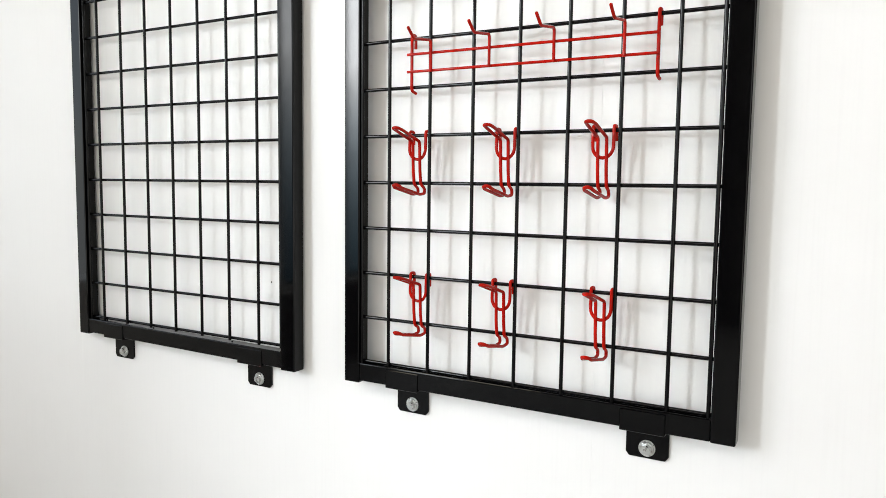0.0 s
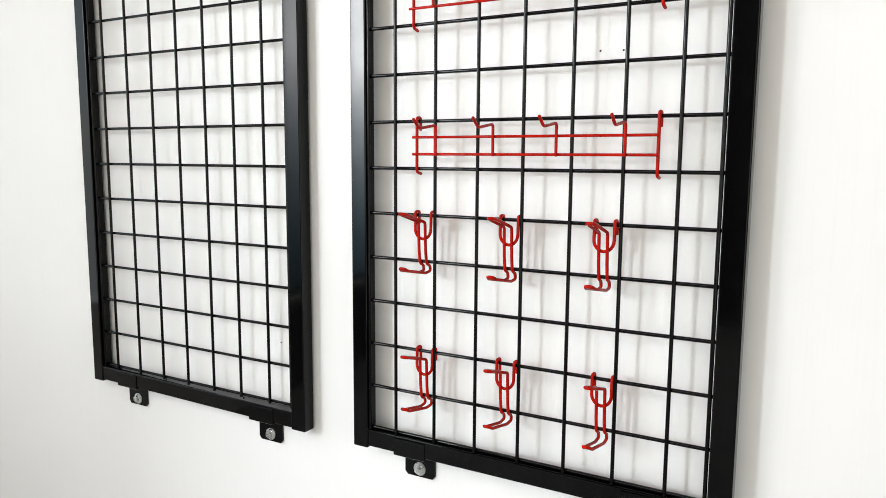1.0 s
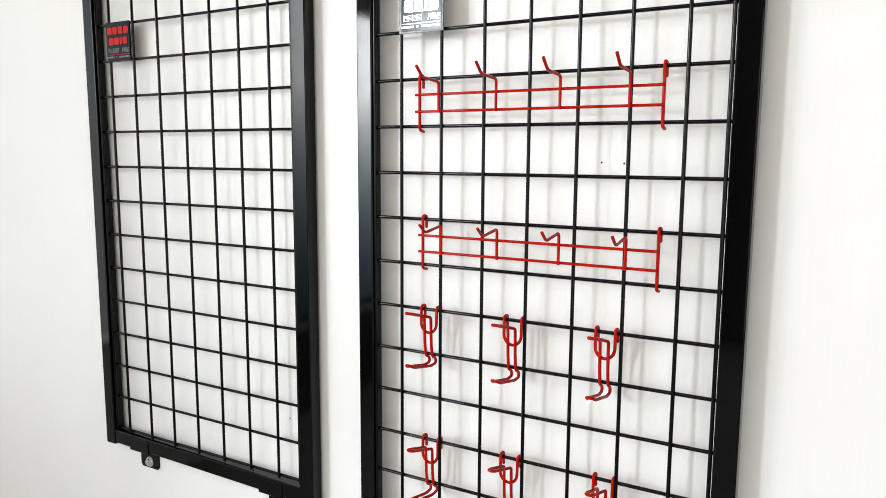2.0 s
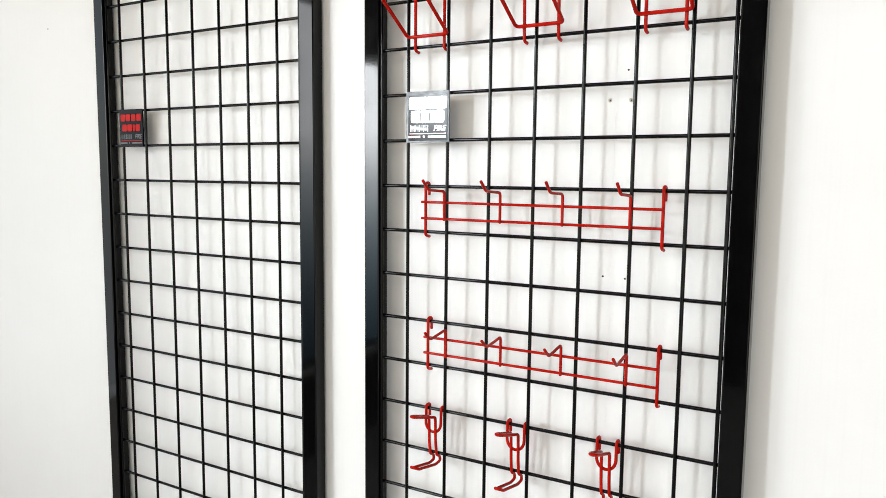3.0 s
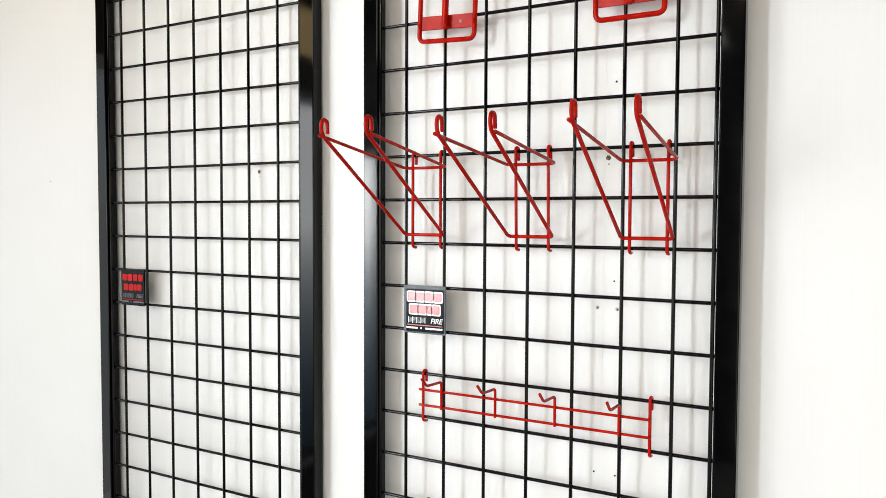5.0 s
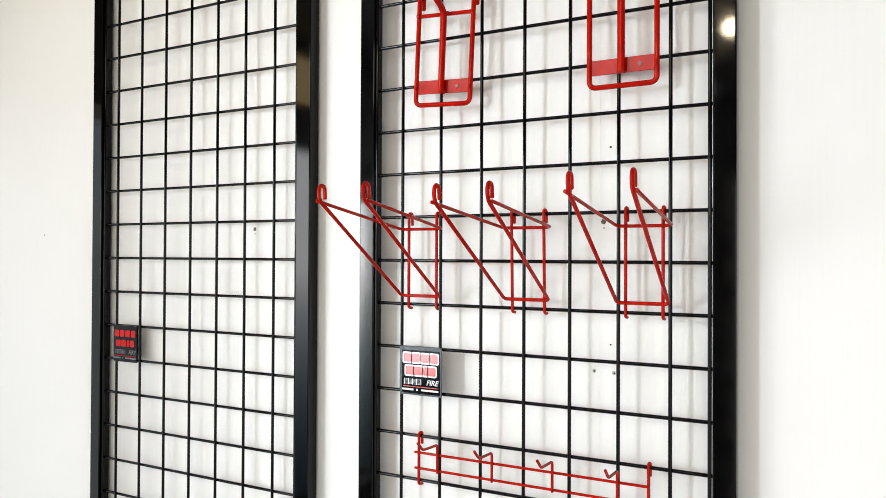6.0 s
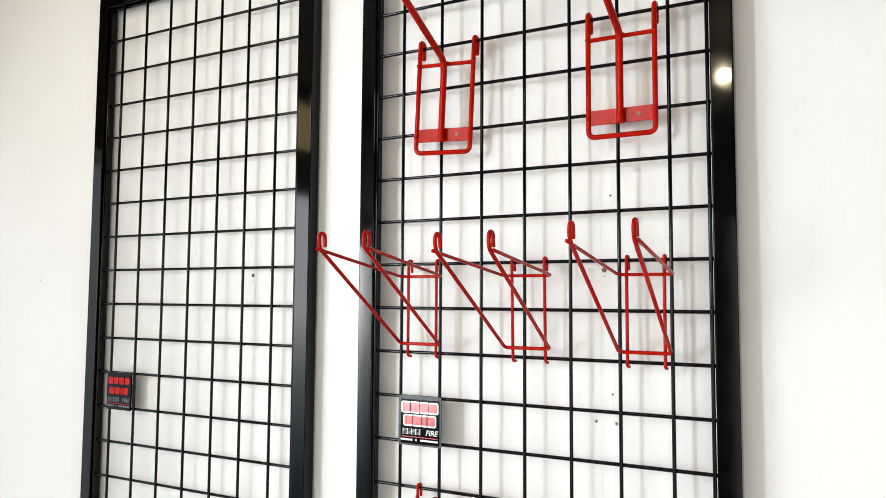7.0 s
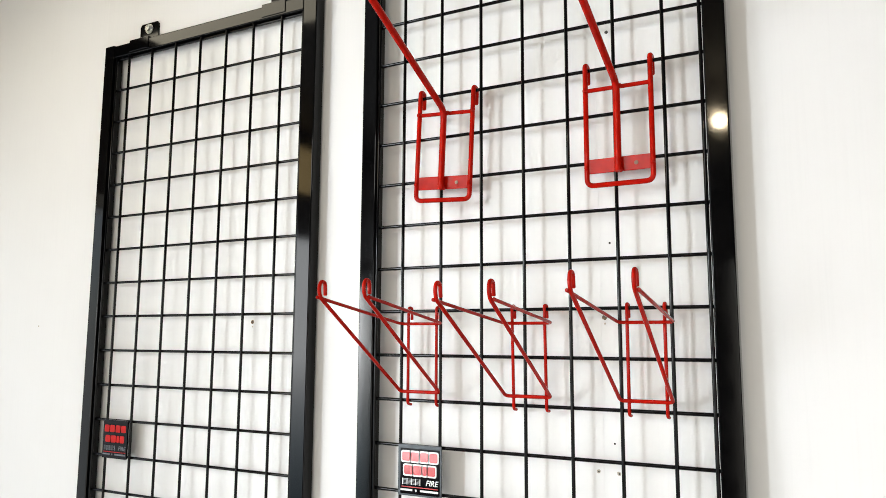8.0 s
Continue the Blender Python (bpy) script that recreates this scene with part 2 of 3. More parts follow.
structure("wall_bay", DARK, (BAY_W - T, BAY_W, BAY_S - T, WIN_Y0 - 0.1, 0, ROOM_H), (BAY_W, ROOM_W - T, WIN_Y0 - 0.1, WIN_Y0 - 0.1 + T, 0, ROOM_H), (ROOM_W + 0.4, ROOM_W + 0.4 + T, BAY_S - T, ROOM_S - T, 0, ROOM_H),
          (BAY_W, BAY_WIN[0], BAY_S - T, BAY_S, 0, ROOM_H), (BAY_WIN[1], ROOM_W + 0.4, BAY_S - T, BAY_S, 0, ROOM_H),
          (BAY_WIN[0], BAY_WIN[1], BAY_S - T, BAY_S, 0, BAY_WIN[2]), (BAY_WIN[0], BAY_WIN[1], BAY_S - T, BAY_S, BAY_WIN[3], ROOM_H), label="unseen dark bay with a made-up opening for lamps")
wall = structure("wall_north", PLAIN, (ROOM_W - T, ROOM_E + T, WALL_Y + 0.014, WALL_Y + T, 0, ROOM_H), label="white painted plywood wall behind the grid panels")
SEAMS = (ROOM_W, -0.802, 0.419, 1.638, ROOM_E)
for a, b in zip(SEAMS, SEAMS[1:]):
    part("sheet", box(bmesh.new(), a + 0.00006, b - 0.00006, WALL_Y, WALL_Y + 0.012, 0.002, ROOM_H - 0.002, 0.0001, 1), WHITE, wall)

def pane_glow_sheet(name, y0, y1, top, low, high):
    """Unseen glowing sheet for the window's reflection in the stiles: bright above, bluer and dimmer below, fading
    smoothly.
    """
    mat = bpy.data.materials.new(name)
    mat.use_nodes = True
    n, l = mat.node_tree.nodes, mat.node_tree.links
    n.remove(n["Principled BSDF"])
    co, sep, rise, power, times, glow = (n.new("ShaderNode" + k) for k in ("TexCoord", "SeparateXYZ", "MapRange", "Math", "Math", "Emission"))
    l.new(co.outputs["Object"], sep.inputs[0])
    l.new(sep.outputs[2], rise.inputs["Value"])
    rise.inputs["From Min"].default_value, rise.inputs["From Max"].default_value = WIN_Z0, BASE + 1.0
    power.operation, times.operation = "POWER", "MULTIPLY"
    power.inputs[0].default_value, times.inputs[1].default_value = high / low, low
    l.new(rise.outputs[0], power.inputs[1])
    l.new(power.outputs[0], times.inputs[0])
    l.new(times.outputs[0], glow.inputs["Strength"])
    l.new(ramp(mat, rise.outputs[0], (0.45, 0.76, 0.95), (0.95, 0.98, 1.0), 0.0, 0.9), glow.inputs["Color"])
    l.new(glow.outputs[0], n["Material Output"].inputs[0])
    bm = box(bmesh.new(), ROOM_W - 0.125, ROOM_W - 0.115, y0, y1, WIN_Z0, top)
    return tagged(part("backdrop", bm, mat), "glowing sheet behind window, bright above and bluish dim below", kind="structure")


# the second sheet glows dimmer, for the greyer reflection in the left panel
pane_glow_sheet("bright_pane_glow", WIN_Y0, -2.12, HEAD_Z, 1.3, 50.0)
pane_glow_sheet("dim_pane_glow", -2.119, WIN_Y1, WIN_Z1, 0.45, 14.0)
# unseen white pier, added to bounce light and hold the left fill lamp
structure("wall_pier", PLAIN, (ROOM_W - T, ROOM_W, WIN_Y1, WEST_FILL[0], 0, WIN_Z1), (ROOM_W - T, ROOM_W, WEST_FILL[1], WALL_Y, 0, WIN_Z1), (ROOM_W - T, ROOM_W, WEST_FILL[0], WEST_FILL[1], 0, WEST_FILL[2]),
          (ROOM_W - T, ROOM_W, WEST_FILL[0], WEST_FILL[1], WEST_FILL[3], WIN_Z1), label="unseen white wall pier around an added fill lamp")
window = structure("window_1", PLAIN, (ROOM_W - 0.1, ROOM_W - 0.02, WIN_Y0, WIN_Y0 + 0.03, WIN_Z0, WIN_Z1), (ROOM_W - 0.1, ROOM_W - 0.02, WIN_Y1 - 0.05, WIN_Y1, WIN_Z0, WIN_Z1), label="tall white window with bright sky outside")
part("mullion", box(bmesh.new(), ROOM_W - 0.1, ROOM_W - 0.02, -2.15, -2.09, WIN_Z0, WIN_Z1, 0.004), PLAIN, window)
# unseen dark block, added to end the bright pane's reflection at HEAD_Z
part("reflection_block", box(bmesh.new(), ROOM_W - 0.1, ROOM_W - 0.02, WIN_Y0 + 0.03, -2.15, HEAD_Z, WIN_Z1, 0.004), DARK, window)
part("window_sill", box(bmesh.new(), ROOM_W - 0.1, ROOM_W + 0.03, WIN_Y0 - 0.03, WIN_Y1 + 0.03, WIN_Z0 - 0.03, WIN_Z0 - 0.001, 0.004), PLAIN, window)


# ---- grid panels ----
C = 0.0762                                       # three inch mesh
COLS = [0.0262, *[C * k for k in range(1, 8)], 0.588]
ROWS = [C * k for k in range(24)]
RAILS = ((-0.034, -0.003), (1.7555, 1.7835))
Z_TOP = 1.786
Y_FRONT, Y_BACK = -0.008, 0.019
R_WIRE = 0.0029


def hex_bolt(parent, x, z, wall_y):
    """A zinc lag screw with a flanged hexagon head, against the wall."""
    y = wall_y - 0.004
    bm = bmesh.new()
    for r0, r1, y0, y1, sides in ((0.0120, 0.0120, 0, 0.0016, 28), (0.0102, 0.0092, 0.0016, 0.0032, 28), (0.0078, 0.0074, 0.0032, 0.0082, 6), (0.0068, 0.0056, 0.0082, 0.0092, 6)):
        made = bmesh.ops.create_cone(bm, cap_ends=True, segments=sides, radius1=r0, radius2=r1, depth=y1 - y0)["verts"]
        for v in made:
            v.co = Vector((x + v.co.x, y - (y0 + y1) / 2 - v.co.z, z + v.co.y))
    return part("bolt", bm, ZINC, parent, "zinc-plated hex bolt")


def bracket(parent, x, top, wall_y, drop):
    """A strap bent round the rail, with a tab that is screwed to the wall."""
    w, s = 0.0315, 1 if top else -1
    inner, outer = (RAILS[1][0], RAILS[1][1]) if top else (RAILS[0][1] - drop, RAILS[0][0] - drop)
    bm = bmesh.new()

    def slab(x0, x1, y0, y1, za, zb):
        box(bm, x0, x1, y0, y1, min(za, zb), max(za, zb), 0.0008, 1)

    slab(x - w, x + w, Y_FRONT - 0.0006, Y_FRONT + 0.0010, inner + s * 0.004, outer + s * 0.004)
    slab(x - w, x + w, Y_FRONT - 0.0004, wall_y - 0.0005, outer + s * 0.001, outer + s * 0.004)
    # the tab, with its outer corners cut off
    zt, cut = outer + s * 0.052, 0.006
    outline = [(x - w + 0.001, outer + s * 0.002), (x + w - 0.001, outer + s * 0.002), (x + w - 0.001, zt - s * cut), (x + w - cut, zt), (x - w + cut, zt), (x - w + 0.001, zt - s * cut)]
    front = [bm.verts.new((px, wall_y - 0.004, pz)) for px, pz in outline]
    back = [bm.verts.new((px, wall_y - 0.0004, pz)) for px, pz in outline]
    bm.faces.new(front)
    bm.faces.new(back[::-1])
    for k in range(6):
        bm.faces.new((front[k], back[k], back[(k + 1) % 6], front[(k + 1) % 6]))
    ob = part("mounting_bracket", bm, BLACK, parent)
    hex_bolt(ob, x, outer + s * 0.0370, wall_y)
    return ob


def grid_panel(x, y, z, brackets, stiles, lows, drops, mesh_dx=0.0, mesh_dy=0.0):
    """lows: how far each stile reaches down; drops: how much lower the lowest rail lies at either end; mesh_dx,
    mesh_dy: how the mesh sits in its frame. All are set to fit the camera's view.
    """
    panel = new("grid_panel")
    for (a, b), low in zip(stiles, lows):
        bm = box(bmesh.new(), a, b, Y_FRONT, Y_BACK, low, Z_TOP, 0.0022, 3)
        part("stile", bm, BLACK, panel)
    inner, outer = stiles[0][1], stiles[1][0]

    def rail_drop(px):
        return drops[0] + (drops[1] - drops[0]) * (px - inner) / (outer - inner)

    for k, (a, b) in enumerate(RAILS):
        bm = box(bmesh.new(), inner, outer, Y_FRONT + 0.0012, Y_BACK - 0.001, a, b, 0.0018, 3)
        for v in bm.verts:
            v.co.z -= rail_drop(v.co.x) if k == 0 else 0.0
        part("rail", bm, BLACK, panel)
    for cx in brackets:
        for top in (False, True):
            bracket(panel, cx, top, WALL_Y - y, rail_drop(cx))
    # welds in the corners and where the mesh meets the frame
    for cx in (inner, outer):
        for cz in (RAILS[0][1] - rail_drop(cx), RAILS[1][0]):
            weld(panel, cx, Y_FRONT + 0.002, cz, 0.0026, BLACK)
            weld(panel, cx, 0.006, cz, 0.0030, BLACK)
    for k in (1, 3, 6):
        weld(panel, COLS[k] + mesh_dx, mesh_dy + 0.003, RAILS[0][1] - rail_drop(COLS[k]), 0.0020, BLACK)
        weld(panel, COLS[k] + mesh_dx, mesh_dy + 0.003, RAILS[1][0], 0.0034, BLACK)
    # upright wires in front, level wires behind them
    columns = [inner + 0.0035, *[cx + mesh_dx for cx in COLS[1:-1]], outer - 0.004]
    tall = rod(bmesh.new(), [Vector((0, 0, RAILS[0][1] - min(drops))), Vector((0, 0, RAILS[1][0]))], R_WIRE, 10, False)
    first = part("wire", tall, BLACK, panel, smooth=True)
    first.location = (columns[0], mesh_dy - R_WIRE, 0)
    for cx in columns[1:]:
        again(first, "wire", pose(cx, mesh_dy - R_WIRE, 0), panel)
    flat = rod(bmesh.new(), [Vector((inner, 0, 0)), Vector((outer, 0, 0))], R_WIRE, 10, False)
    second = part("wire", flat, BLACK, panel, smooth=True)
    second.location = (0, mesh_dy + R_WIRE * 0.9, ROWS[0])
    for rz in ROWS[1:]:
        again(second, "wire", pose(0, mesh_dy + R_WIRE * 0.9, rz), panel)
    panel.location = (x, y, z)
    return tagged(panel, "glossy black steel wire grid panel screwed to white wall", "grid panel", "wall grid panels")


X_LEFT = -0.7650
Y_LEFT = 0.0095        # closer to the wall, mesh set back: both fitted to the camera's view
grid_panel(0, 0, BASE, (0.1055, 0.502), ((-0.0118, 0.0190), (0.592, 0.6240)), (-0.038, -0.0350), (0.0, 0.0))
grid_panel(X_LEFT, Y_LEFT, BASE, (0.1185, 0.520), ((0.0025, 0.0335), (0.598, 0.6320)), (-0.039, -0.0435), (0.001, 0.0065), 0.005, 0.0024)


# ---- red wire hooks ----
def V(*p):
    return Vector(p)


Y_ROD = -0.0036          # a rod that leans on the level wires


def over_wire(x, z, r, drop=0.016, low=None):
    """Points of a rod that comes up at x, goes over the level wire at z and down behind it."""
    back = 0.0053 + r + 0.0008
    front = -(r + 0.0004)
    return [V(x, front, low), V(x, front, z + 0.0029 + r * 1.2), V(x, back, z + 0.0029 + r * 1.2), V(x, back, z - drop)]


def saddle_hook(x, z):
    """Two long slanting arms, on a frame that hangs over one wire and leans on another two rows below. z: the upper wire."""
    hook = new("saddle_hook")
    r = 0.0026
    low = -2 * C
    for sx in (-0.0275, 0.0275):
        pts = over_wire(sx, 0, r, 0.014, low - 0.001)
        pts = [V(sx, 0.008, low - 0.0075), V(sx, -0.003, low - 0.0055)] + pts[1:]
        part("upright", rod(bmesh.new(), bent(pts, 0.005), r), RED, hook, smooth=True)
    zl, zu, w, yb, yt, zt = -0.137, -0.022, 0.039, -0.0085, -0.240, 0.012
    # the lower bar runs on into both lower arms, each curled over at its tip
    d = V(0, yt - yb, zt - zl).normalized()
    def tip(sx):
        e = V(-w - 0.001 if sx < 0 else w - 0.001, yt, zt)
        return [e, e + V(0, -0.0030, 0.013), e + V(0, 0.0010, 0.0235), e + V(0, 0.0115, 0.0225), e + V(0, 0.0128, 0.004)]
    pts = bent([*tip(-1)[::-1], V(-w, yb, zl), V(w - 0.002, yb, zl), *tip(1)], 0.007)
    part("lower_arm", rod(bmesh.new(), pts, 0.0029), RED, hook, smooth=True)
    pts = bent([V(-w - 0.0048, yt - 0.002, zt + 0.000), V(-w, yb, zu), V(w + 0.003, yb, zu), V(w + 0.0028, yt + 0.004, zt - 0.001)], 0.012)
    part("upper_arm", rod(bmesh.new(), pts, 0.0026), RED, hook, smooth=True)
    for sx in (-0.0275, 0.0275):
        for zz in (zl, zu):
            weld(hook, sx, yb + 0.003, zz, 0.0034, RED)
    hook.location = (x, 0, z)
    return tagged(hook, "red wire saddle hook with two slanting arms on black grid", "wall hook", "saddle hooks")


def tool_hook(x, z):
    """A heavy rod frame with one long arm. z: the wire that it hangs over."""
    hook = new("tool_hook")
    r, w, low = 0.0041, 0.0510, -0.190
    y = -(r + 0.0004)
    back = 0.0053 + r + 0.001
    top = 0.0029 + r * 1.3
    side = [V(w, y, low), V(w, y, top), V(w, back, top), V(w, back, -0.019)]
    pts = bent([V(-p.x, p.y, p.z) for p in side[::-1]] + side, 0.011, 6)
    part("frame", rod(bmesh.new(), pts, r, 12), RED, hook, smooth=True)
    part("crossbar", rod(bmesh.new(), [V(-w, y, -0.036), V(w, y, -0.036)], 0.0034, 12), RED, hook, smooth=True)
    part("plate", box(bmesh.new(), -w + 0.002, w - 0.002, y - 0.0005, y + 0.0028, -0.171, -0.148, 0.0006, 1), RED, hook)
    screw = bmesh.new()
    bmesh.ops.create_cone(screw, cap_ends=True, segments=16, radius1=0.0034, radius2=0.0030, depth=0.0014)
    ob = part("rivet", screw, RIVET, hook, "dull worn rivet")
    ob.matrix_basis = pose(0.026, y - 0.0008, -0.160, 90)
    ya = y - 0.0078
    pts = bent([V(0, ya, -0.170), V(0, ya, -0.033), V(0, ya - 0.330, 0.082)], 0.016, 7)
    part("arm", rod(bmesh.new(), pts, 0.0056, 14), RED, hook, smooth=True)
    for sx in (-w, w):
        weld(hook, sx, y - 0.003, -0.036, 0.0042, RED)
        weld(hook, sx, y - 0.003, -0.162, 0.0036, RED)
    for q in ((0.004, -0.036), (-0.004, -0.036), (0.003, -0.169), (-0.003, -0.169)):
        weld(hook, q[0], y - 0.003, q[1], 0.0042, RED)
    hook.location = (x, 0, z)
    return tagged(hook, "heavy red steel rod hook with one long arm", "wall hook", "long arm hooks")


def hook_rack(x, z, length, stations, lift=0.0):
    """Two long rods between two uprights, with four small prongs."""
    rack = new("hook_rack")
    r, yr = 0.0025, -0.0078
    for sx in (0, length):
        pts = over_wire(sx, 0, r, 0.014, 0)
        pts = [V(sx, 0.010, -C - 0.0085), V(sx, -0.003, -C - 0.0055)] + pts[1:]
        part("upright", rod(bmesh.new(), bent(pts, 0.005), r), RED, rack, smooth=True)
    for zz in (-0.026, -0.053):
        part("bar", rod(bmesh.new(), [V(-0.005, yr, zz), V(length + 0.0015, yr, zz)], 0.0022), RED, rack, smooth=True)
    for sx in stations:
        yp = yr - 0.0044
        pts = bent([V(sx, yp, -0.055), V(sx, yp, -0.0075), V(sx, -0.062, -0.0145 + lift), V(sx, -0.079, -0.001 + lift * 1.15)], 0.006)
        part("prong", rod(bmesh.new(), pts, 0.0023), RED, rack, smooth=True)
    rack.location = (x, 0, z)
    return tagged(rack, "long red wire rack with four short prongs on grid", "hook rack", "hook racks")


def double_hook(x, z):
    """A bent wire loop with a prong above and one below, held by a U that hangs over a wire."""
    hook = new("double_hook")
    r = 0.0025
    w, u = 0.0062, 0.0148
    f = -(r + 0.0004)
    back, top = 0.0053 + r + 0.0008, 0.0029 + r * 1.3
    side = [V(u, f - 0.001, -0.022), V(u, f, top), V(u, back, top), V(u, back, -0.014)]
    arc = [V(u * math.sin(a), f - 0.0012, -0.022 - 0.0165 * math.cos(a)) for a in (math.radians(k) for k in range(-75, 76, 15))]
    pts = bent([V(-p.x, p.y, p.z) for p in side[::-1]], 0.004) + arc + bent(side, 0.004)
    part("clip", rod(bmesh.new(), pts, r), RED, hook, smooth=True)
    y = f - 0.0052
    low = -C
    # half of the loop: lower prong, upright, upper prong; the other half mirrors it
    half = [V(w * 0.75, -0.066, low - 0.004), V(w, -0.060, low - 0.0075), V(w, -0.006, low - 0.0180), V(w, 0.0095, low - 0.0165), V(w, 0.0085, low - 0.0080), V(w, f, low - 0.002), V(w, y + 0.002, low + 0.02),
            V(w, y, -0.0105), V(w, -0.058, 0.0040), V(w * 0.75, -0.068, 0.0065)]
    path = [V(-p.x, p.y, p.z) for p in half] + [V(0, -0.0705, 0.007)] + half[::-1] + [V(0, -0.0685, low - 0.003)]
    pts = bent([*path, path[0], path[1]], 0.0042, 4)
    part("prong_loop", rod(bmesh.new(), pts, r), RED, hook, smooth=True)
    for sx in (-w, w):
        weld(hook, sx, y + 0.002, -0.0365, 0.0026, RED)
    hook.location = (x, 0, z)
    return tagged(hook, "small red double hook of bent wire on black grid", "wall hook", "small double hooks")


def row(k):
    return BASE + C * k


first = tool_hook(0.1625, row(20))
copy_thing(first, pose(0.4630, 0, row(20)))
first.rotation_euler = (0, radians(2.3), radians(2.6))          # turned a little to fit the camera's view
first = saddle_hook(0.117, row(15))
copy_thing(first, pose(0.3115, -0.003, row(15), 1.9))
copy_thing(first, pose(0.4955, 0, row(15)))
hook_rack(0.1115, row(10), 0.391, (0.041, 0.142, 0.245, 0.347), 0.010)
hook_rack(0.118, row(7), 0.3863, (0.0403, 0.1407, 0.2423, 0.343))
first = double_hook(0.1305, row(5))
for hx, k in ((0.2845, 5), (0.4335, 5), (0.134, 2), (0.2820, 2), (0.4375, 2)):
    copy_thing(first, pose(hx, 0, row(k)))


# ---- signs ----
def slab_round(bm, x, z, w, h, y0, y1, r, slant=0.0):
    """A flat plate with rounded corners, facing -y."""
    pts = []
    for cx, cz, a0 in ((w / 2 - r, h / 2 - r, 0), (-w / 2 + r, h / 2 - r, 90), (-w / 2 + r, -h / 2 + r, 180), (w / 2 - r, -h / 2 + r, 270)):
        for k in range(4):
            a = math.radians(a0 + 30 * k)
            px, pz = cx + r * math.cos(a), cz + r * math.sin(a)
            pts.append((x + px + slant * pz, z + pz))
    front = [bm.verts.new((px, y0, pz)) for px, pz in pts]
    back = [bm.verts.new((px, y1, pz)) for px, pz in pts]
    bm.faces.new(front)
    bm.faces.new(back[::-1])
    n = len(pts)
    for k in range(n):
        bm.faces.new((front[k], back[k], back[(k + 1) % n], front[(k + 1) % n]))
    return bm


def lettering(text, size, slant, y, x, z, mat, parent):
    data = bpy.data.curves.new("lettering", "FONT")
    data.body, data.size, data.shear, data.extrude, data.align_x, data.align_y = text, size, slant, 0.0001, "CENTER", "CENTER"
    data.offset = 0.0002
    ob = new("lettering", data)
    me = bpy.data.meshes.new_from_object(ob.evaluated_get(bpy.context.evaluated_depsgraph_get()))
    bpy.data.objects.remove(ob)
    me.materials.append(mat)
    out = new("lettering", me)
    out.parent, out.matrix_basis = parent, pose(x, y, z, 90)
    return out


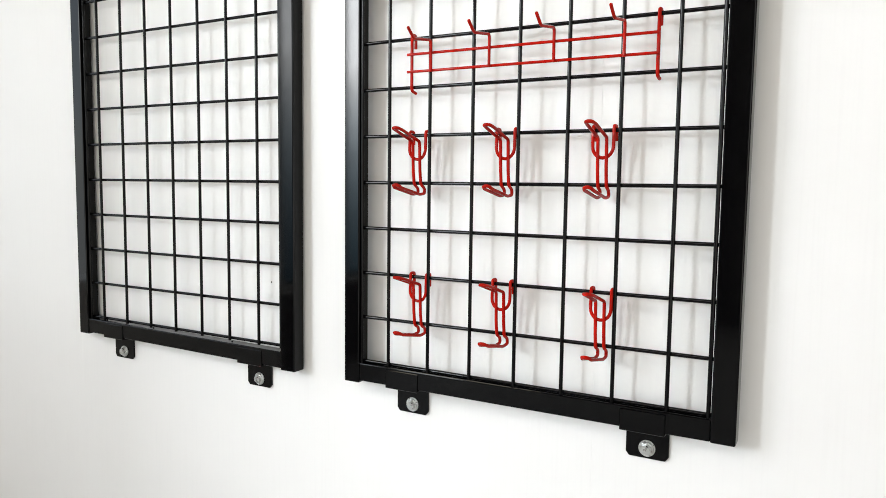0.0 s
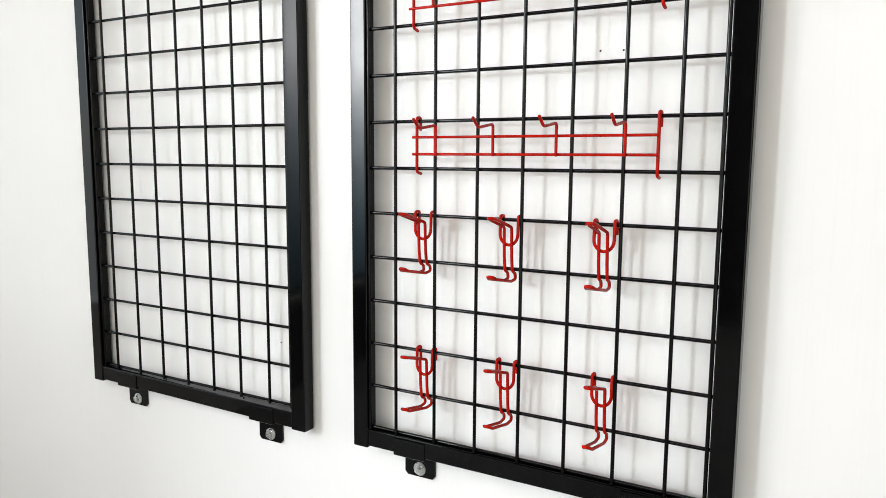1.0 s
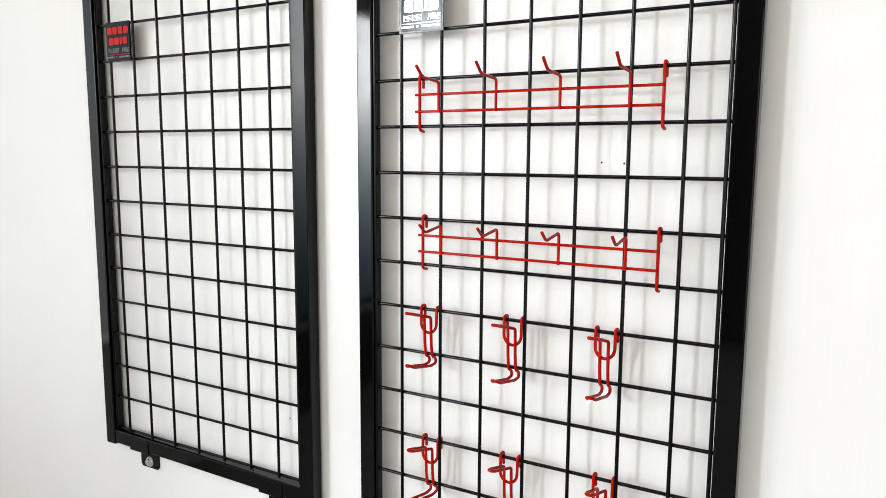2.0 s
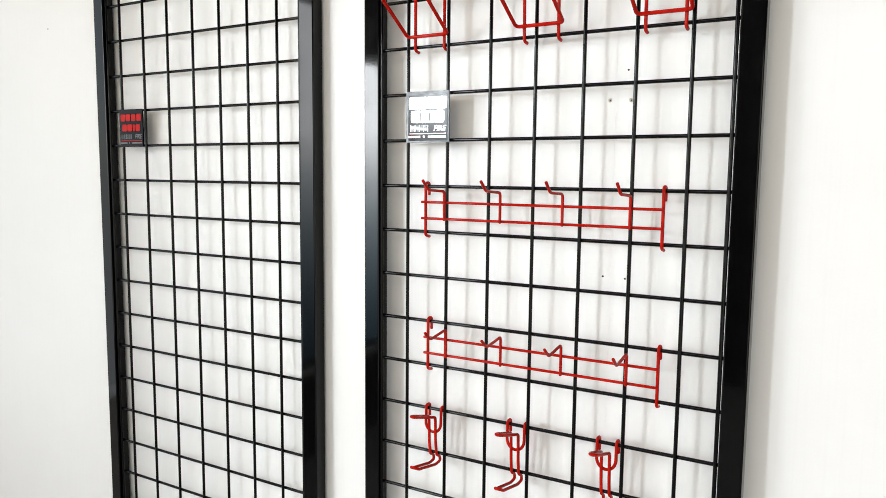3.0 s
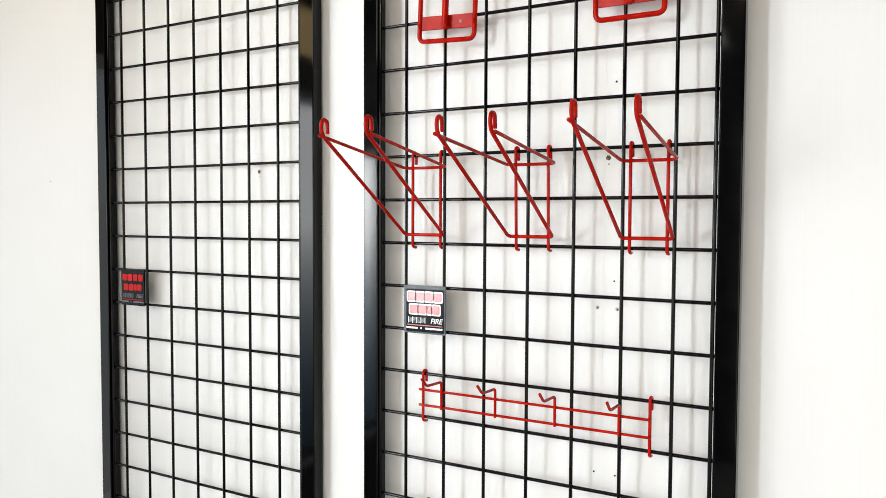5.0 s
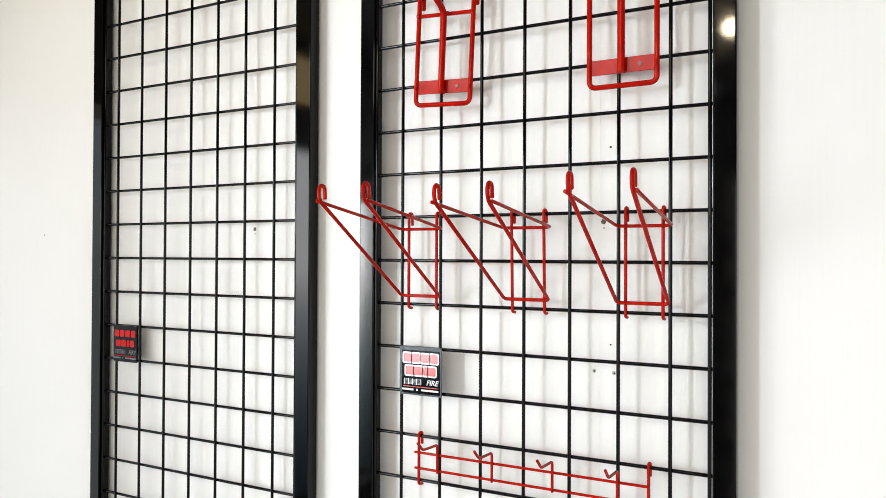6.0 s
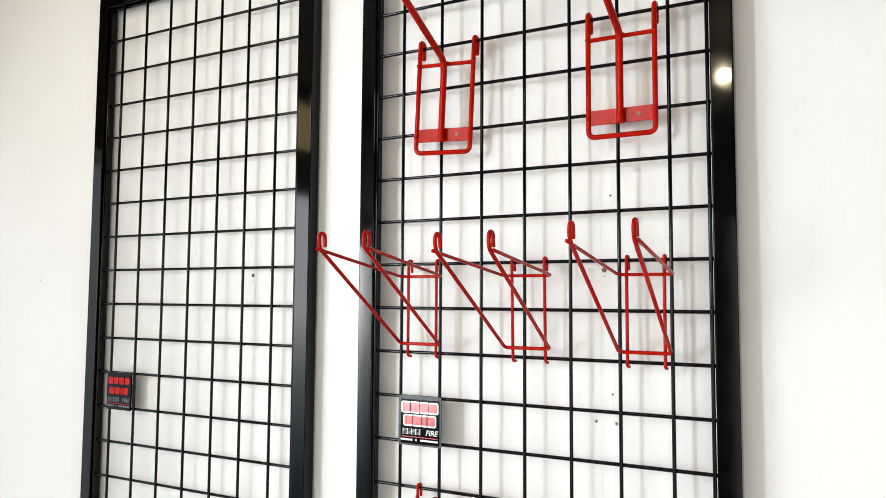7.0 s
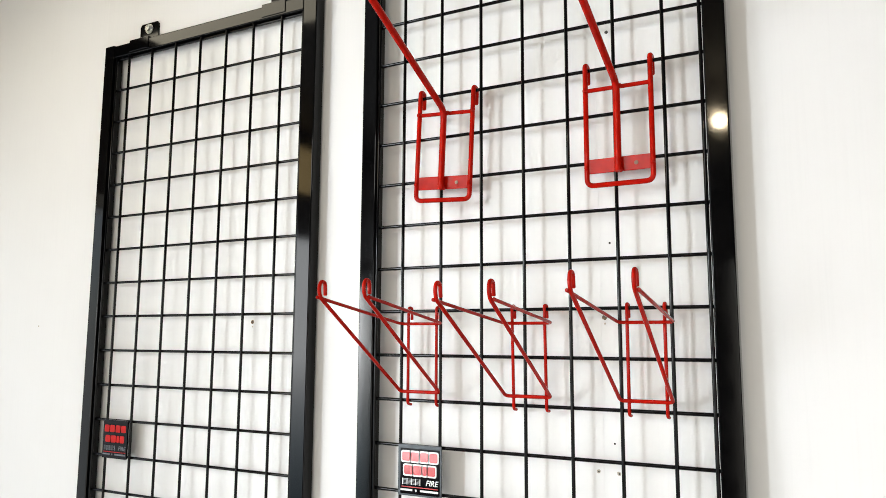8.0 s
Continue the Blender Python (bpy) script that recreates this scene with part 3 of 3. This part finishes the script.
def sign(x, y, z, w, h, white, red, label):
    """A square sign that fills one mesh. Its mark is drawn as plain blocks."""
    s = new("sign_plate")
    part("backing", slab_round(bmesh.new(), 0, 0, w, h, -0.0022, 0.0008, 0.002), SLATE if white is SIGN_WHITE else INK, s)
    part("face", slab_round(bmesh.new(), 0.001, -0.0015, 0.0750, 0.0745, -0.0027, -0.002, 0.0015), INK, s)
    for cz, xs in ((0.0225, (-0.0265, -0.0095, 0.0085, 0.0262)), (0.0005, (-0.0220, -0.0045, 0.0095, 0.0225))):
        for k, cx in enumerate(xs):
            bw = 0.0158 if cz > 0.01 else (0.0165, 0.0165, 0.0085, 0.0150)[k]
            part("outline_block", slab_round(bmesh.new(), cx + 0.001, cz, bw + 0.0036, 0.0200, -0.0031, -0.0026, 0.0035), INK if white is SIGN_FAINT else white, s)
            part("letter_block", slab_round(bmesh.new(), cx + 0.001, cz, bw - 0.0008, 0.0150, -0.0034, -0.0030, 0.0028), red, s)
    for k in range(5):
        part("hatch_bar", slab_round(bmesh.new(), -0.0315 + 0.0083 * k, -0.0185, 0.0012, 0.0105, -0.0031, -0.0026, 0.0004), white, s)
    for k in range(5):
        part("hatch_line", slab_round(bmesh.new(), -0.0150, -0.0225 + 0.002 * k, 0.0330, 0.0006, -0.0030, -0.0026, 0.0002), SIGN_GREY if white is SIGN_WHITE else white, s)
    lettering("FIRE", 0.0125, 0.25, -0.0029, 0.0235, -0.0190, white, s)
    part("stripe", slab_round(bmesh.new(), 0.001, -0.0272, 0.070, 0.0014, -0.0030, -0.0026, 0.0004), red, s)
    for cx, bw in ((-0.0245, 0.023), (-0.006, 0.003), (0.019, 0.034)):
        part("text_bar", slab_round(bmesh.new(), cx, -0.0322, bw, 0.0032, -0.0030, -0.0026, 0.0004), white, s)
    s.location = (x, y - 0.0062, z)
    return tagged(s, label, "sign", "small square signs")


sign(0.1165, 0, row(11.5) - 0.0005, 0.0825, 0.0835, SIGN_WHITE, SIGN_RED, "square black sign with white-edged red blocks, on grid")
sign(X_LEFT + 0.1155, Y_LEFT + 0.0024, row(11.5) - 0.0005, 0.0765, 0.0815, SIGN_FAINT, SIGN_DULL, "square black sign with dull red blocks, on grid")


# ---- marks on the wall ----
def wall_mark(name, mat, x, z, r, depth=0.0006):
    bm = bmesh.new()
    made = bmesh.ops.create_cone(bm, cap_ends=True, segments=14, radius1=r, radius2=r * 0.8, depth=depth)["verts"]
    for v in made:
        k = 1 + 0.3 * noise.noise(Vector((x * 50 + v.co.x * 400, z * 50 + v.co.y * 400, 0)))
        v.co = Vector((x + v.co.x * k, WALL_Y - depth / 2 - v.co.z * 0.98 + 0.0001, BASE + z + v.co.y * k))
    part(name, bm, mat, wall)


# no holes are cut: dark discs paint the shade inside them
for mx, mz in ((0.410, 0.894), (0.4415, 0.893), (0.407, 0.630), (0.441, 0.629)):
    if mz > 0.8:
        wall_mark("screw_hole", FILLER, mx, mz, 0.0032)
    wall_mark("screw_hole", HOLE_SHADE_KNOT, mx + 0.0004, mz - 0.0003, 0.0016, 0.0009)
for mx, mz, mr in ((0.436, 0.937, 0.0016), (0.4355, 1.2475, 0.0018), (0.438, 1.597, 0.0030), (-0.216, 0.114, 0.0018)):
    wall_mark("nail_hole", HOLE_SHADE_KNOT, mx, mz, mr)
for mx, mz, mr in ((-0.298, 1.128, 0.0042), (0.4245, 1.130, 0.0042)):
    wall_mark("knot", KNOT, mx, mz, mr)
    wall_mark("knot", HOLE_SHADE_KNOT, mx, mz + 0.001, mr * 0.35, 0.0009)
    wall_mark("knot", FILLER, mx + 0.0005, mz - 0.0095, mr * 0.4, 0.0005)
wall_mark("nail_hole", FILLER, -0.986, 1.1225, 0.0022)
